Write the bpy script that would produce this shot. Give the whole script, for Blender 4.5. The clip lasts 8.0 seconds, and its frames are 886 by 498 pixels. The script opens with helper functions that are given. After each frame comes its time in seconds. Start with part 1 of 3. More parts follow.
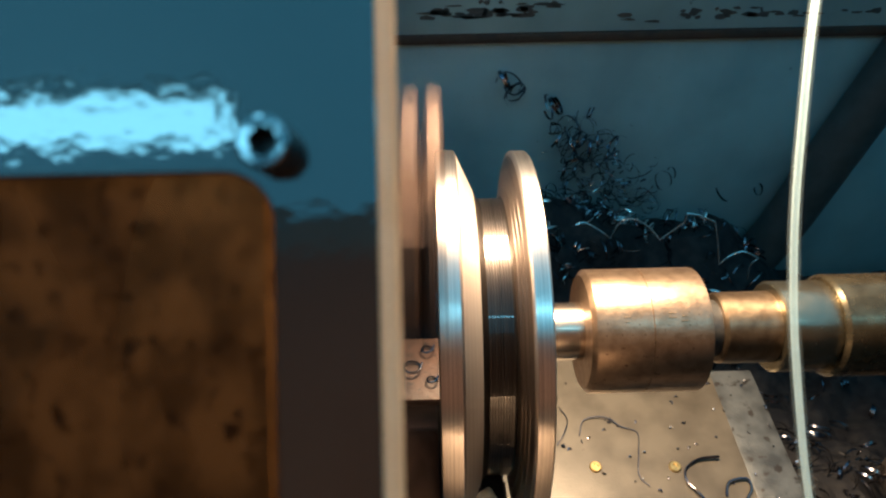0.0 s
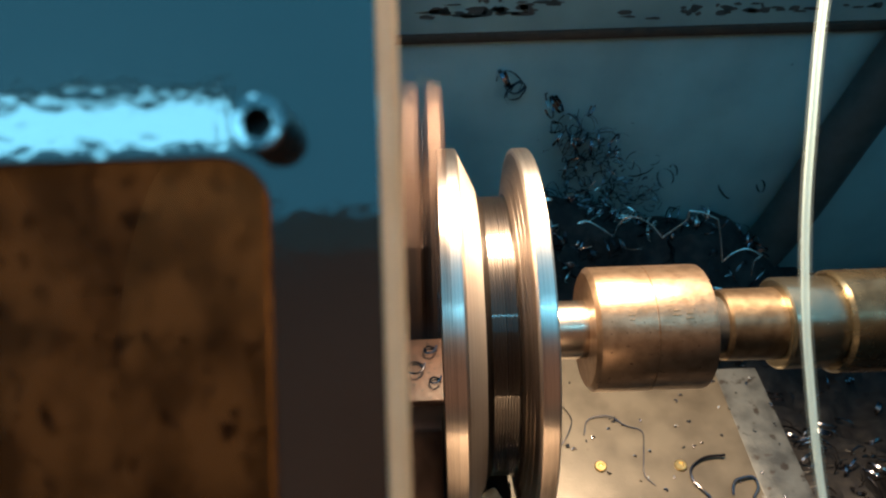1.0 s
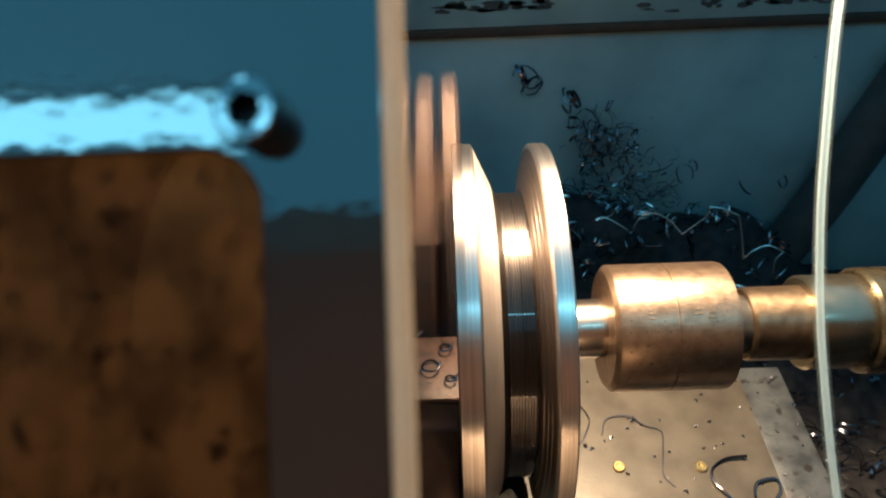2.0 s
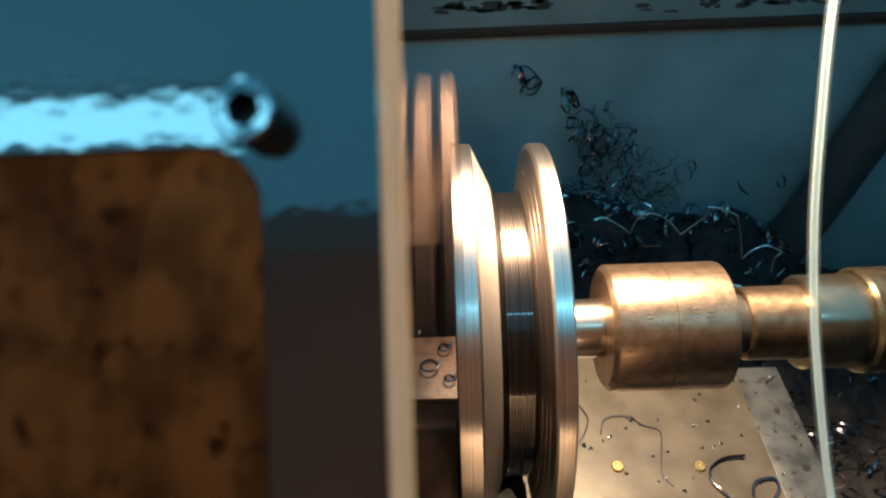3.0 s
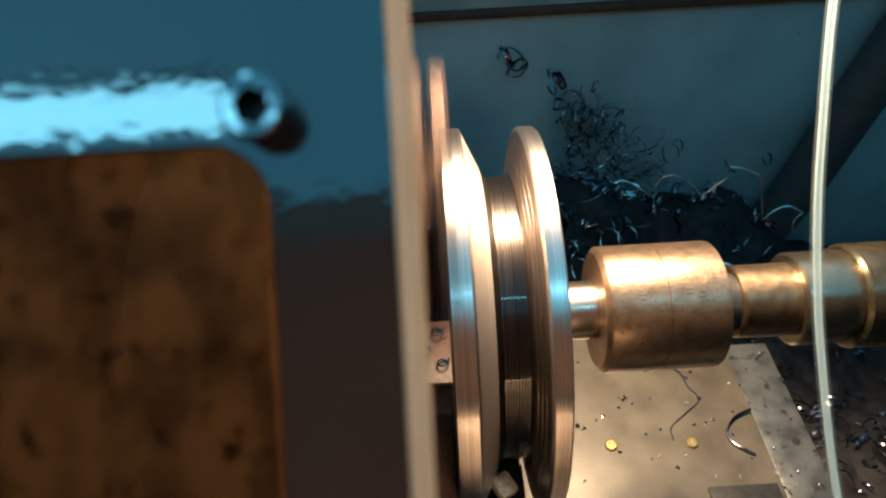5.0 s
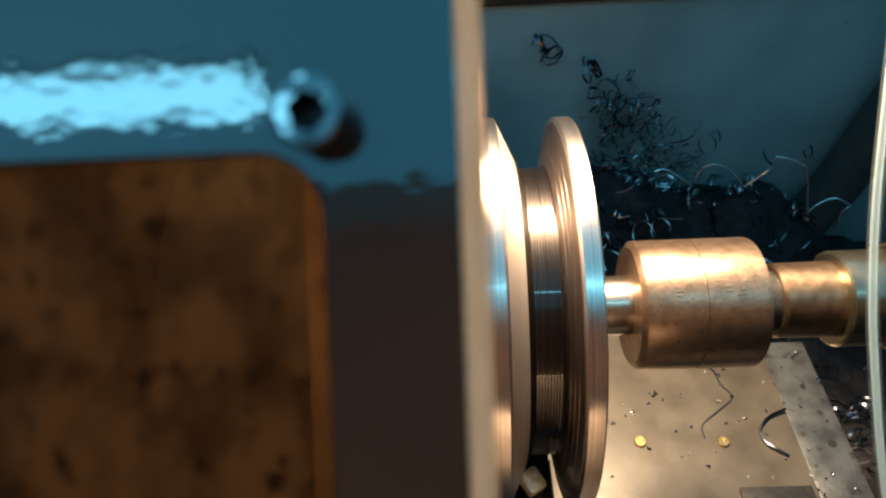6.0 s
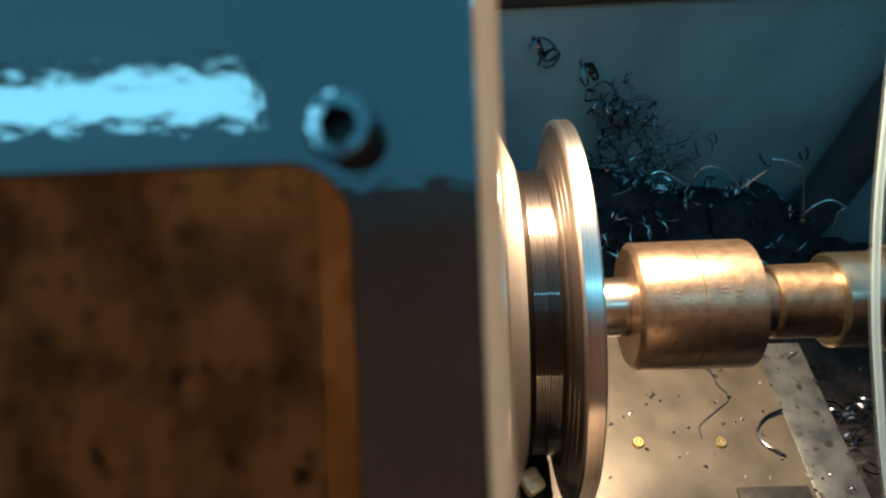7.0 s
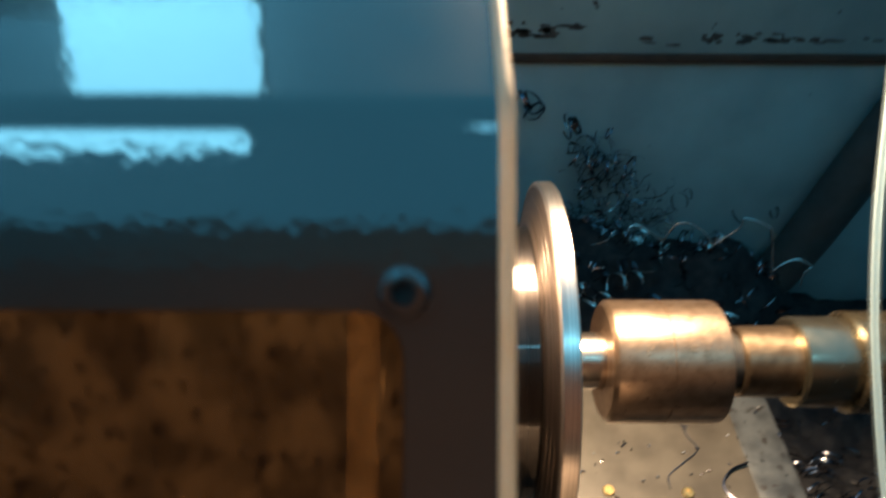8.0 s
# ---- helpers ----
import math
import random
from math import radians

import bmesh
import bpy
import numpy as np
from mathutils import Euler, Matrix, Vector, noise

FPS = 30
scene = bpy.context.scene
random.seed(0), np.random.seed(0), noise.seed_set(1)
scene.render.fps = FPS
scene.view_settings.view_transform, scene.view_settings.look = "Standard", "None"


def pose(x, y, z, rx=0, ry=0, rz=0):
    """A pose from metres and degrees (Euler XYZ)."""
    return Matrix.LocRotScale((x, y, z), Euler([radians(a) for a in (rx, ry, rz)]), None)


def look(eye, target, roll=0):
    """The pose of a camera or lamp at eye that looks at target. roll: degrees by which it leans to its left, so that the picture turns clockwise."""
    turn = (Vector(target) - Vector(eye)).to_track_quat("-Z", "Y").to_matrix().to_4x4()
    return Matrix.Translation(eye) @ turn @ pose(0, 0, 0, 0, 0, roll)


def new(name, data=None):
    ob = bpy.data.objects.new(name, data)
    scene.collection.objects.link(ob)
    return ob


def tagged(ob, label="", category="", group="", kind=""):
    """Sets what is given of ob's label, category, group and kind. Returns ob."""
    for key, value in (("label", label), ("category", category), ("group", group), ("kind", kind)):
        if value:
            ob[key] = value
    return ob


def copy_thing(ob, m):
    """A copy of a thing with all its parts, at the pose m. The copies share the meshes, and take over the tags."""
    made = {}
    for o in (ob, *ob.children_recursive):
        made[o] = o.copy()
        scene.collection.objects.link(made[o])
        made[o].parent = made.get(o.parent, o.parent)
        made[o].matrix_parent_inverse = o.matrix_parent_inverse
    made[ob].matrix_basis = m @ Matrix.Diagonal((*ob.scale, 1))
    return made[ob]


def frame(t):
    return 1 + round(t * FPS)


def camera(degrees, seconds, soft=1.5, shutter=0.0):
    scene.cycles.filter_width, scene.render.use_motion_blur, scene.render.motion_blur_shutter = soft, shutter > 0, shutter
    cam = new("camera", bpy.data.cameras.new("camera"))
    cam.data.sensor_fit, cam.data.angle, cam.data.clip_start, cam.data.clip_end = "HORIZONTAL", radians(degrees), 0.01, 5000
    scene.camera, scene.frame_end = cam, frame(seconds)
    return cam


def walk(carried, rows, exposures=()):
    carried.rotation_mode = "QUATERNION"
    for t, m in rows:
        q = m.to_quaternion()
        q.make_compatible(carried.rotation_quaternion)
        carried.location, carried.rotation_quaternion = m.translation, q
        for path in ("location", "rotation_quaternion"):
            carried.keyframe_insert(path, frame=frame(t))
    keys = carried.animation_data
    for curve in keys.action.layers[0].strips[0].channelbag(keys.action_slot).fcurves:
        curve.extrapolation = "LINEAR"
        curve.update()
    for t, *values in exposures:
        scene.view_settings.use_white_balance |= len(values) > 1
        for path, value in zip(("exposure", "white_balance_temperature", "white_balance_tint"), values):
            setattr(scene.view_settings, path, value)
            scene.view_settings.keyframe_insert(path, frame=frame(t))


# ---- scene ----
# World: the lathe's spindle axis is the x axis (z = 0); the tailstock lies at +x, the operator at -y.
cam = camera(67.19, 8.0, soft=2.2, shutter=0.5)
PATH = [
    (0.0, -0.0006, -0.2942, 0.3473, -0.6404, -42.4458, 0.9047),
    (0.5, -0.0005, -0.2954, 0.3465, -1.0447, -42.1051, 1.1297),
    (1.0, -0.0011, -0.2924, 0.3439, -0.4869, -42.3552, 1.5619),
    (1.5, -0.0009, -0.2866, 0.3393, 1.4426, -42.5892, 2.9153),
    (3.0, -0.0003, -0.2878, 0.3399, 1.3189, -42.5764, 2.8195),
    (3.5, -0.0007, -0.2859, 0.3398, 2.1003, -42.4237, 3.1000),
    (4.0, -0.0005, -0.2879, 0.3408, 1.6057, -42.0754, 2.7933),
    (4.2, -0.0005, -0.2879, 0.3408, 1.4557, -44.2654, 2.7933),
    (5.3, -0.0032, -0.2855, 0.3396, -0.2290, -43.9590, 3.3478),
    (5.5, -0.0032, -0.2855, 0.3396, 1.3210, -45.0290, 3.3478),
    (6.0, -0.0059, -0.2800, 0.3380, 3.3286, -44.9731, 4.4522),
    (6.5, -0.0050, -0.2812, 0.3369, 3.4956, -45.5757, 5.1148),
    (7.0, -0.0077, -0.2819, 0.3404, 2.9186, -44.8485, 4.2380),
    (7.5, -0.0058, -0.2886, 0.3442, 2.0034, -44.5560, 3.8702),
    (7.8, -0.0091, -0.2861, 0.3479, 2.1770, -43.2287, 2.8965),
    (8.0, -0.0126, -0.2892, 0.3627, 0.2229, -41.9858, -0.0530),
]
cam.data.dof.use_dof, cam.data.dof.focus_distance, cam.data.dof.aperture_fstop = True, 0.45, 22.0
walk(cam, [(t, pose(x, y, z, 0, 0, yaw) @ pose(0, 0, 0, pitch) @ pose(0, 0, 0, 90, roll)) for t, x, y, z, yaw, pitch, roll in PATH],
     exposures=[(0.0, 0.12), (4.0, 0.06), (6.0, 0.03), (8.0, 0.0)])

# ---- light ----
world = bpy.data.worlds.new("world")
scene.world = world
world.use_nodes = True
world.node_tree.nodes["Background"].inputs["Color"].default_value = (0.10, 0.50, 0.78, 1)
world.node_tree.nodes["Background"].inputs["Strength"].default_value = 0.84
DAY = (0.22, 0.72, 1.0)
WARM = (1.0, 0.71, 0.44)
LAMP_AT = (0.08, 0.150, 0.355)
LAMP_TO = (0.10, -0.50, -0.05)


def lamp(name, kind, power, colour, m, **extra):
    data = bpy.data.lights.new(name, kind)
    data.energy, data.color = power, colour
    if kind == "AREA":
        data.shape, data.size, data.size_y = "RECTANGLE", extra["size"], extra["size_y"]
    if kind == "SPOT":
        data.spot_size, data.spot_blend, data.shadow_soft_size = radians(extra["cone"]), 0.35, extra["soft"]
    ob = new(name, data)
    ob.matrix_world = m
    return ob


lamp("work_lamp_light", "SPOT", 86, WARM, look(LAMP_AT, LAMP_TO), cone=150, soft=0.07)
lamp("ceiling_light_source", "AREA", 1.0, DAY, pose(-0.875, -1.0, 1.478), size=0.85, size_y=0.11)
lamp("ceiling_light_source", "AREA", 1.7, DAY, pose(0.65, -0.80, 1.478), size=1.22, size_y=0.03)


# ---- materials ----
def material(name, colour, rough=0.5, metal=0.0, second=None, scale=60.0, bump=0.0, bump_scale=300.0, spread=(0.4, 0.65),
             aniso=0.0, coat=0.0, coat_rough=0.03, coat_ior=1.5, ior=1.5, transmission=0.0, stretch=None, spots=None, spot_scale=40.0, spot_cut=0.62):
    """A surface with a mottle of two colours, optional dark spots, varied gloss and fine relief."""
    m = bpy.data.materials.new(name)
    m.use_nodes = True
    nt = m.node_tree
    bsdf = nt.nodes["Principled BSDF"]
    bsdf.inputs["Roughness"].default_value, bsdf.inputs["Metallic"].default_value = rough, metal
    bsdf.inputs["Coat Weight"].default_value, bsdf.inputs["Coat Roughness"].default_value = coat, coat_rough
    bsdf.inputs["Coat IOR"].default_value = coat_ior
    bsdf.inputs["IOR"].default_value = ior
    bsdf.inputs["Transmission Weight"].default_value = transmission
    bsdf.inputs["Anisotropic"].default_value = aniso
    coords = nt.nodes.new("ShaderNodeTexCoord")
    place = coords.outputs["Object"]
    if stretch:
        mapping = nt.nodes.new("ShaderNodeMapping")
        mapping.inputs["Scale"].default_value = stretch
        nt.links.new(place, mapping.inputs["Vector"])
        place = mapping.outputs["Vector"]

    def noise_node(size, detail=4.0):
        n = nt.nodes.new("ShaderNodeTexNoise")
        n.inputs["Scale"].default_value, n.inputs["Detail"].default_value = size, detail
        nt.links.new(place, n.inputs["Vector"])
        return n.outputs["Fac"]

    def ramp(source, low, high, first, last):
        r = nt.nodes.new("ShaderNodeValToRGB")
        r.color_ramp.elements[0].position, r.color_ramp.elements[1].position = low, high
        r.color_ramp.elements[0].color, r.color_ramp.elements[1].color = first, last
        nt.links.new(source, r.inputs["Fac"])
        return r.outputs["Color"]

    base = ramp(noise_node(scale, 7.0), *spread, (*colour, 1), (*(second or colour), 1))
    if spots:
        mask = ramp(noise_node(spot_scale, 6.0), spot_cut, spot_cut + 0.05, (0, 0, 0, 1), (1, 1, 1, 1))
        mix = nt.nodes.new("ShaderNodeMixRGB")
        mix.inputs["Color2"].default_value = (*spots, 1)
        nt.links.new(mask, mix.inputs["Fac"])
        nt.links.new(base, mix.inputs["Color1"])
        base = mix.outputs["Color"]
    nt.links.new(base, bsdf.inputs["Base Color"])
    gloss = ramp(noise_node(scale * 2.7), 0.3, 0.75, (rough * 0.88,) * 3 + (1,), (min(rough * 1.16, 1),) * 3 + (1,))
    nt.links.new(gloss, bsdf.inputs["Roughness"])
    if aniso:
        # lathe marks run round the x axis: blur along it, keep highlights narrow round it
        around = nt.nodes.new("ShaderNodeTangent")
        around.direction_type, around.axis = "RADIAL", "X"
        nt.links.new(around.outputs["Tangent"], bsdf.inputs["Tangent"])
        bsdf.inputs["Anisotropic Rotation"].default_value = 0.25
    if bump:
        b = nt.nodes.new("ShaderNodeBump")
        b.inputs["Strength"].default_value, b.inputs["Distance"].default_value = bump, 0.001
        nt.links.new(noise_node(bump_scale, 2.0), b.inputs["Height"])
        nt.links.new(b.outputs["Normal"], bsdf.inputs["Normal"])
        if coat and not aniso:
            nt.links.new(b.outputs["Normal"], bsdf.inputs["Coat Normal"])
    return m


def glowing(name, colour, strength):
    m = bpy.data.materials.new(name)
    m.use_nodes = True
    bsdf = m.node_tree.nodes["Principled BSDF"]
    bsdf.inputs["Base Color"].default_value = (0.8, 0.8, 0.8, 1)
    bsdf.inputs["Emission Color"].default_value = (*colour, 1)
    bsdf.inputs["Emission Strength"].default_value = strength
    return m


def dirty_pane():
    """Yellow-brown oil film on clear plastic: part lets light through, part is opaque grime."""
    m = material("dirty_pane", (0.040, 0.0262, 0.0165), 0.6, second=(0.017, 0.0110, 0.0070), scale=150, stretch=(1.0, 0.75, 1.0), spots=(0.007, 0.004, 0.003),
                 spot_scale=420, spot_cut=0.58, spread=(0.42, 0.58), bump=0.4, bump_scale=900)
    nt = m.node_tree
    clear = nt.nodes.new("ShaderNodeBsdfTransparent")
    clear.inputs["Color"].default_value = (0.42, 0.35, 0.245, 1)
    mix = nt.nodes.new("ShaderNodeMixShader")
    mix.inputs["Fac"].default_value = 0.40
    out = nt.nodes["Material Output"]
    glow = nt.nodes.new("ShaderNodeBsdfTranslucent")
    nt.links.new(nt.nodes["Principled BSDF"].inputs["Base Color"].links[0].from_socket, glow.inputs["Color"])
    film = nt.nodes.new("ShaderNodeMixShader")
    film.inputs["Fac"].default_value = 0.88
    nt.links.new(nt.nodes["Principled BSDF"].outputs["BSDF"], film.inputs[1])
    nt.links.new(glow.outputs["BSDF"], film.inputs[2])
    nt.links.new(film.outputs["Shader"], mix.inputs[1])
    nt.links.new(clear.outputs["BSDF"], mix.inputs[2])
    nt.links.new(mix.outputs["Shader"], out.inputs["Surface"])
    return m


def hazy_tube():
    """Milky plastic that lets half of the light through."""
    m = material("hazy_tube", (0.86, 0.97, 1.0), 0.22, second=(0.78, 0.92, 1.0), scale=30)
    nt = m.node_tree
    clear = nt.nodes.new("ShaderNodeBsdfTransparent")
    clear.inputs["Color"].default_value = (0.95, 0.96, 0.95, 1)
    mix = nt.nodes.new("ShaderNodeMixShader")
    mix.inputs["Fac"].default_value = 0.64
    glow = nt.nodes.new("ShaderNodeBsdfTranslucent")
    glow.inputs["Color"].default_value = (0.64, 0.87, 1.0, 1)
    film = nt.nodes.new("ShaderNodeMixShader")
    film.inputs["Fac"].default_value = 0.6
    nt.links.new(nt.nodes["Principled BSDF"].outputs["BSDF"], film.inputs[1])
    nt.links.new(glow.outputs["BSDF"], film.inputs[2])
    nt.links.new(film.outputs["Shader"], mix.inputs[1])
    nt.links.new(clear.outputs["BSDF"], mix.inputs[2])
    nt.links.new(mix.outputs["Shader"], nt.nodes["Material Output"].inputs["Surface"])
    return m


def clear_tube():
    """Clear plastic, faintly yellowed, that catches a little light."""
    m = hazy_tube()
    m.name = "clear_tube"
    mix = m.node_tree.nodes["Material Output"].inputs["Surface"].links[0].from_node
    mix.inputs["Fac"].default_value = 0.965
    return m


def backlit(name, colour, second, shine, share):
    """Plastic strip that glows where a lamp stands behind it."""
    m = material(name, colour, 0.35, second=second, scale=160, bump=0.15)
    nt = m.node_tree
    glow = nt.nodes.new("ShaderNodeBsdfTranslucent")
    glow.inputs["Color"].default_value = (*shine, 1)
    mix = nt.nodes.new("ShaderNodeMixShader")
    mix.inputs["Fac"].default_value = share
    nt.links.new(nt.nodes["Principled BSDF"].outputs["BSDF"], mix.inputs[1])
    nt.links.new(glow.outputs["BSDF"], mix.inputs[2])
    nt.links.new(mix.outputs["Shader"], nt.nodes["Material Output"].inputs["Surface"])
    return m


GUARD_PAINT = material("guard_paint", (0.019, 0.012, 0.009), 0.30, second=(0.026, 0.017, 0.013), scale=25, bump=0.038, bump_scale=420, ior=1.3, coat=1.0, coat_ior=2.25,
                       spots=(0.05, 0.07, 0.08), spot_scale=160, spot_cut=0.74)
WALL_PAINT = material("wall_paint", (0.265, 0.43, 0.455), 0.40, second=(0.19, 0.32, 0.345), scale=7, bump=0.25, bump_scale=160,
                      spots=(0.03, 0.035, 0.035), spot_scale=45, spot_cut=0.70)
DARK_STEEL = material("dark_steel", (0.035, 0.032, 0.03), 0.5, second=(0.06, 0.05, 0.042), scale=30, bump=0.3)
TURNED = material("turned_steel", (0.95, 0.86, 0.78), 0.30, 1.0, second=(0.62, 0.54, 0.48), scale=20, bump=0.10, bump_scale=40, coat=0.3, coat_rough=0.05,
                  stretch=(60, 1, 1), aniso=0.72, coat_ior=1.75)
# Darker than the rims: the recess's shade and dark reflections are in this colour.
GROOVE = material("shaded_groove_steel", (0.070, 0.060, 0.054), 0.38, 1.0, second=(0.026, 0.022, 0.020), scale=20, bump=0.2, bump_scale=40, coat=0.4, coat_rough=0.03,
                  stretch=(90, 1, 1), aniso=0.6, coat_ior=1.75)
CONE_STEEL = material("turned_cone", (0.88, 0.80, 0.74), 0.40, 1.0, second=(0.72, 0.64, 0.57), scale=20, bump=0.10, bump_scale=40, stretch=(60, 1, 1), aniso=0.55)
# Same turned steel; shade on the right flange's inner side is painted in.
SHADED_STEEL = material("shaded_inner_face", (0.30, 0.245, 0.21), 0.34, 1.0, second=(0.15, 0.12, 0.10), scale=20, bump=0.10, bump_scale=40, stretch=(60, 1, 1), aniso=0.7)
CENTER_STEEL = material("oily_steel", (0.36, 0.257, 0.18), 0.36, 0.95, second=(0.26, 0.18, 0.122), scale=130, bump=0.12, bump_scale=620,
                        spots=(0.12, 0.075, 0.05), spot_scale=420, spot_cut=0.66, aniso=0.55)
NECK_STEEL = material("browned_neck", (0.20, 0.145, 0.095), 0.42, 0.95, second=(0.13, 0.09, 0.058), scale=140, bump=0.08, bump_scale=500, aniso=0.5)
TIP_STEEL = material("ground_steel", (0.60, 0.50, 0.41), 0.24, 1.0, second=(0.50, 0.41, 0.33), scale=30)
QUILL_STEEL = material("quill_steel", (0.34, 0.31, 0.24), 0.24, 0.97, second=(0.27, 0.24, 0.17), scale=30, bump=0.04, bump_scale=500, aniso=0.6)
BARREL = material("oily_barrel", (0.15, 0.125, 0.080), 0.26, 0.9, second=(0.09, 0.072, 0.045), scale=60, bump=0.05, bump_scale=400, aniso=0.5)
JAW_STEEL = material("jaw_steel", (0.080, 0.049, 0.036), 0.40, 0.7, second=(0.040, 0.024, 0.018), scale=60, bump=0.2, bump_scale=300)
CHUCK_STEEL = material("chuck_steel", (0.30, 0.24, 0.19), 0.45, 1.0, second=(0.20, 0.15, 0.11), scale=30, bump=0.2)
PLATE = material("worn_plate", (0.086, 0.076, 0.060), 0.42, 0.15, second=(0.050, 0.043, 0.033), scale=22, bump=0.12, bump_scale=420,
                 spots=(0.05, 0.04, 0.03), spot_scale=120, spot_cut=0.70)
# Darker plate: the jaws' blur and shade over the tongue are in its colour.
DIM_PLATE = material("dim_plate", (0.080, 0.042, 0.028), 0.55, 0.0, second=(0.045, 0.025, 0.017), scale=50, bump=0.4, bump_scale=200,
                      spots=(0.02, 0.014, 0.01), spot_scale=130, spot_cut=0.6)
STRIP = material("worn_strip", (0.080, 0.088, 0.092), 0.42, 0.4, second=(0.036, 0.040, 0.043), scale=40, bump=0.5, bump_scale=180,
                 spots=(0.025, 0.022, 0.02), spot_scale=90, spot_cut=0.60)
POST = material("tool_post_steel", (0.50, 0.43, 0.37), 0.45, 0.7, second=(0.38, 0.32, 0.27), scale=60, bump=0.2)
BRASS = material("brass", (0.66, 0.47, 0.20), 0.30, 1.0, second=(0.50, 0.33, 0.12), scale=300)
SWARF = material("blued_swarf", (0.10, 0.11, 0.15), 0.22, 1.0, second=(0.22, 0.20, 0.20), scale=80)
BRIGHT_SWARF = material("bright_swarf", (0.80, 0.79, 0.78), 0.20, 0.8, second=(0.50, 0.48, 0.47), scale=80)
HEAP = material("oily_heap", (0.012, 0.012, 0.014), 0.65, second=(0.024, 0.023, 0.023), scale=60, bump=0.6, bump_scale=150, ior=1.25)
# Black tool steel; on the guard screw and centre ring it stands for shade.
BLACK = material("black_steel_and_shade", (0.02, 0.02, 0.02), 0.4, 0.3, second=(0.035, 0.033, 0.03), scale=200)
ZINC = material("zinc_screw", (0.30, 0.31, 0.32), 0.10, 1.0, second=(0.22, 0.23, 0.24), scale=300, bump=0.2)
CONCRETE = material("concrete", (0.22, 0.21, 0.20), 0.8, second=(0.15, 0.145, 0.14), scale=4, bump=0.3)
PLASTER = material("plaster", (0.50, 0.50, 0.48), 0.9, second=(0.42, 0.42, 0.40), scale=2, bump=0.2)
BROWN_WALL = material("brown_reflected_wall", (0.056, 0.025, 0.014), 0.8, second=(0.042, 0.019, 0.011), scale=3, bump=0.2)
# Dark grey of the diagonal shadow body and of the low wall's reflected edge.
SHADE_GREY = material("shade_grey", (0.040, 0.046, 0.046), 0.6, second=(0.055, 0.062, 0.062), scale=40, bump=0.3)
INSERT = material("tool_insert", (0.75, 0.68, 0.52), 0.4, 0.4, second=(0.5, 0.4, 0.24), scale=200)
RUST = material("rusty_lip", (0.055, 0.035, 0.025), 0.7, second=(0.035, 0.026, 0.022), scale=40, bump=0.4)
FLAKE = material("bare_patch", (0.045, 0.055, 0.055), 0.7, second=(0.07, 0.068, 0.065), scale=100)
PANE, TUBE, CLEAR_TUBE = dirty_pane(), hazy_tube(), clear_tube()
EDGING = backlit("cream_edging", (0.52, 0.41, 0.30), (0.40, 0.31, 0.22), (0.96, 0.84, 0.68), 0.27)
# Lamplight on the window's inner lip is put in as a translucent amber.
RIB = backlit("lit_lip", (0.50, 0.34, 0.22), (0.20, 0.12, 0.08), (0.80, 0.64, 0.48), 0.7)
LIGHT_PANEL = glowing("lamp_diffuser", DAY, 3.4)
BRIGHT_PANEL = glowing("window_glow", DAY, 5.0)


# ---- building blocks ----
def mesh_of(bm, name, mat, sharp=35):
    me = bpy.data.meshes.new(name)
    bmesh.ops.recalc_face_normals(bm, faces=bm.faces)
    bm.to_mesh(me)
    bm.free()
    for p in me.polygons:
        p.use_smooth = True
    me.set_sharp_from_angle(angle=radians(sharp))
    me.materials.append(mat)
    return me


def part(name, bm, mat, parent=None, label="", m=None):
    ob = new(name, mesh_of(bm, name, mat))
    if parent:
        ob.parent = parent
    if m is not None:
        ob.matrix_local = m
    return tagged(ob, label)


def thing(name, label, category, at=None, group="", kind=""):
    ob = new(name)
    ob.empty_display_size = 0.01
    if at is not None:
        ob.matrix_world = at
    return tagged(ob, label, category, group, kind)


def box(size, at=(0, 0, 0), bevel=0.0, turn=None, bm=None):
    bm = bm or bmesh.new()
    m = Matrix.Translation(at) @ (turn or Matrix()) @ Matrix.Diagonal((*size, 1))
    verts = bmesh.ops.create_cube(bm, size=1, matrix=m)["verts"]
    if bevel:
        edges = list({e for v in verts for e in v.link_edges})
        bmesh.ops.bevel(bm, geom=edges, offset=bevel, segments=2, affect="EDGES", profile=0.5)
    return bm


def turned(profile, steps=96, bm=None, closed=False):
    """A body of revolution round the x axis, from (x, radius) pairs."""
    bm = bm or bmesh.new()
    rings = []
    for x, r in profile:
        if r < 1e-6:
            rings.append([bm.verts.new((x, 0, 0))])
        else:
            rings.append([bm.verts.new((x, r * math.cos(a), r * math.sin(a))) for a in (math.tau * i / steps for i in range(steps))])
    pairs = list(zip(rings, rings[1:])) + ([(rings[-1], rings[0])] if closed else [])
    for a, b in pairs:
        for i in range(steps):
            j = (i + 1) % steps
            face = [a[i % len(a)], a[j % len(a)], b[j % len(b)], b[i % len(b)]]
            face = list(dict.fromkeys(face))
            if len(face) > 2:
                bm.faces.new(face)
    return bm


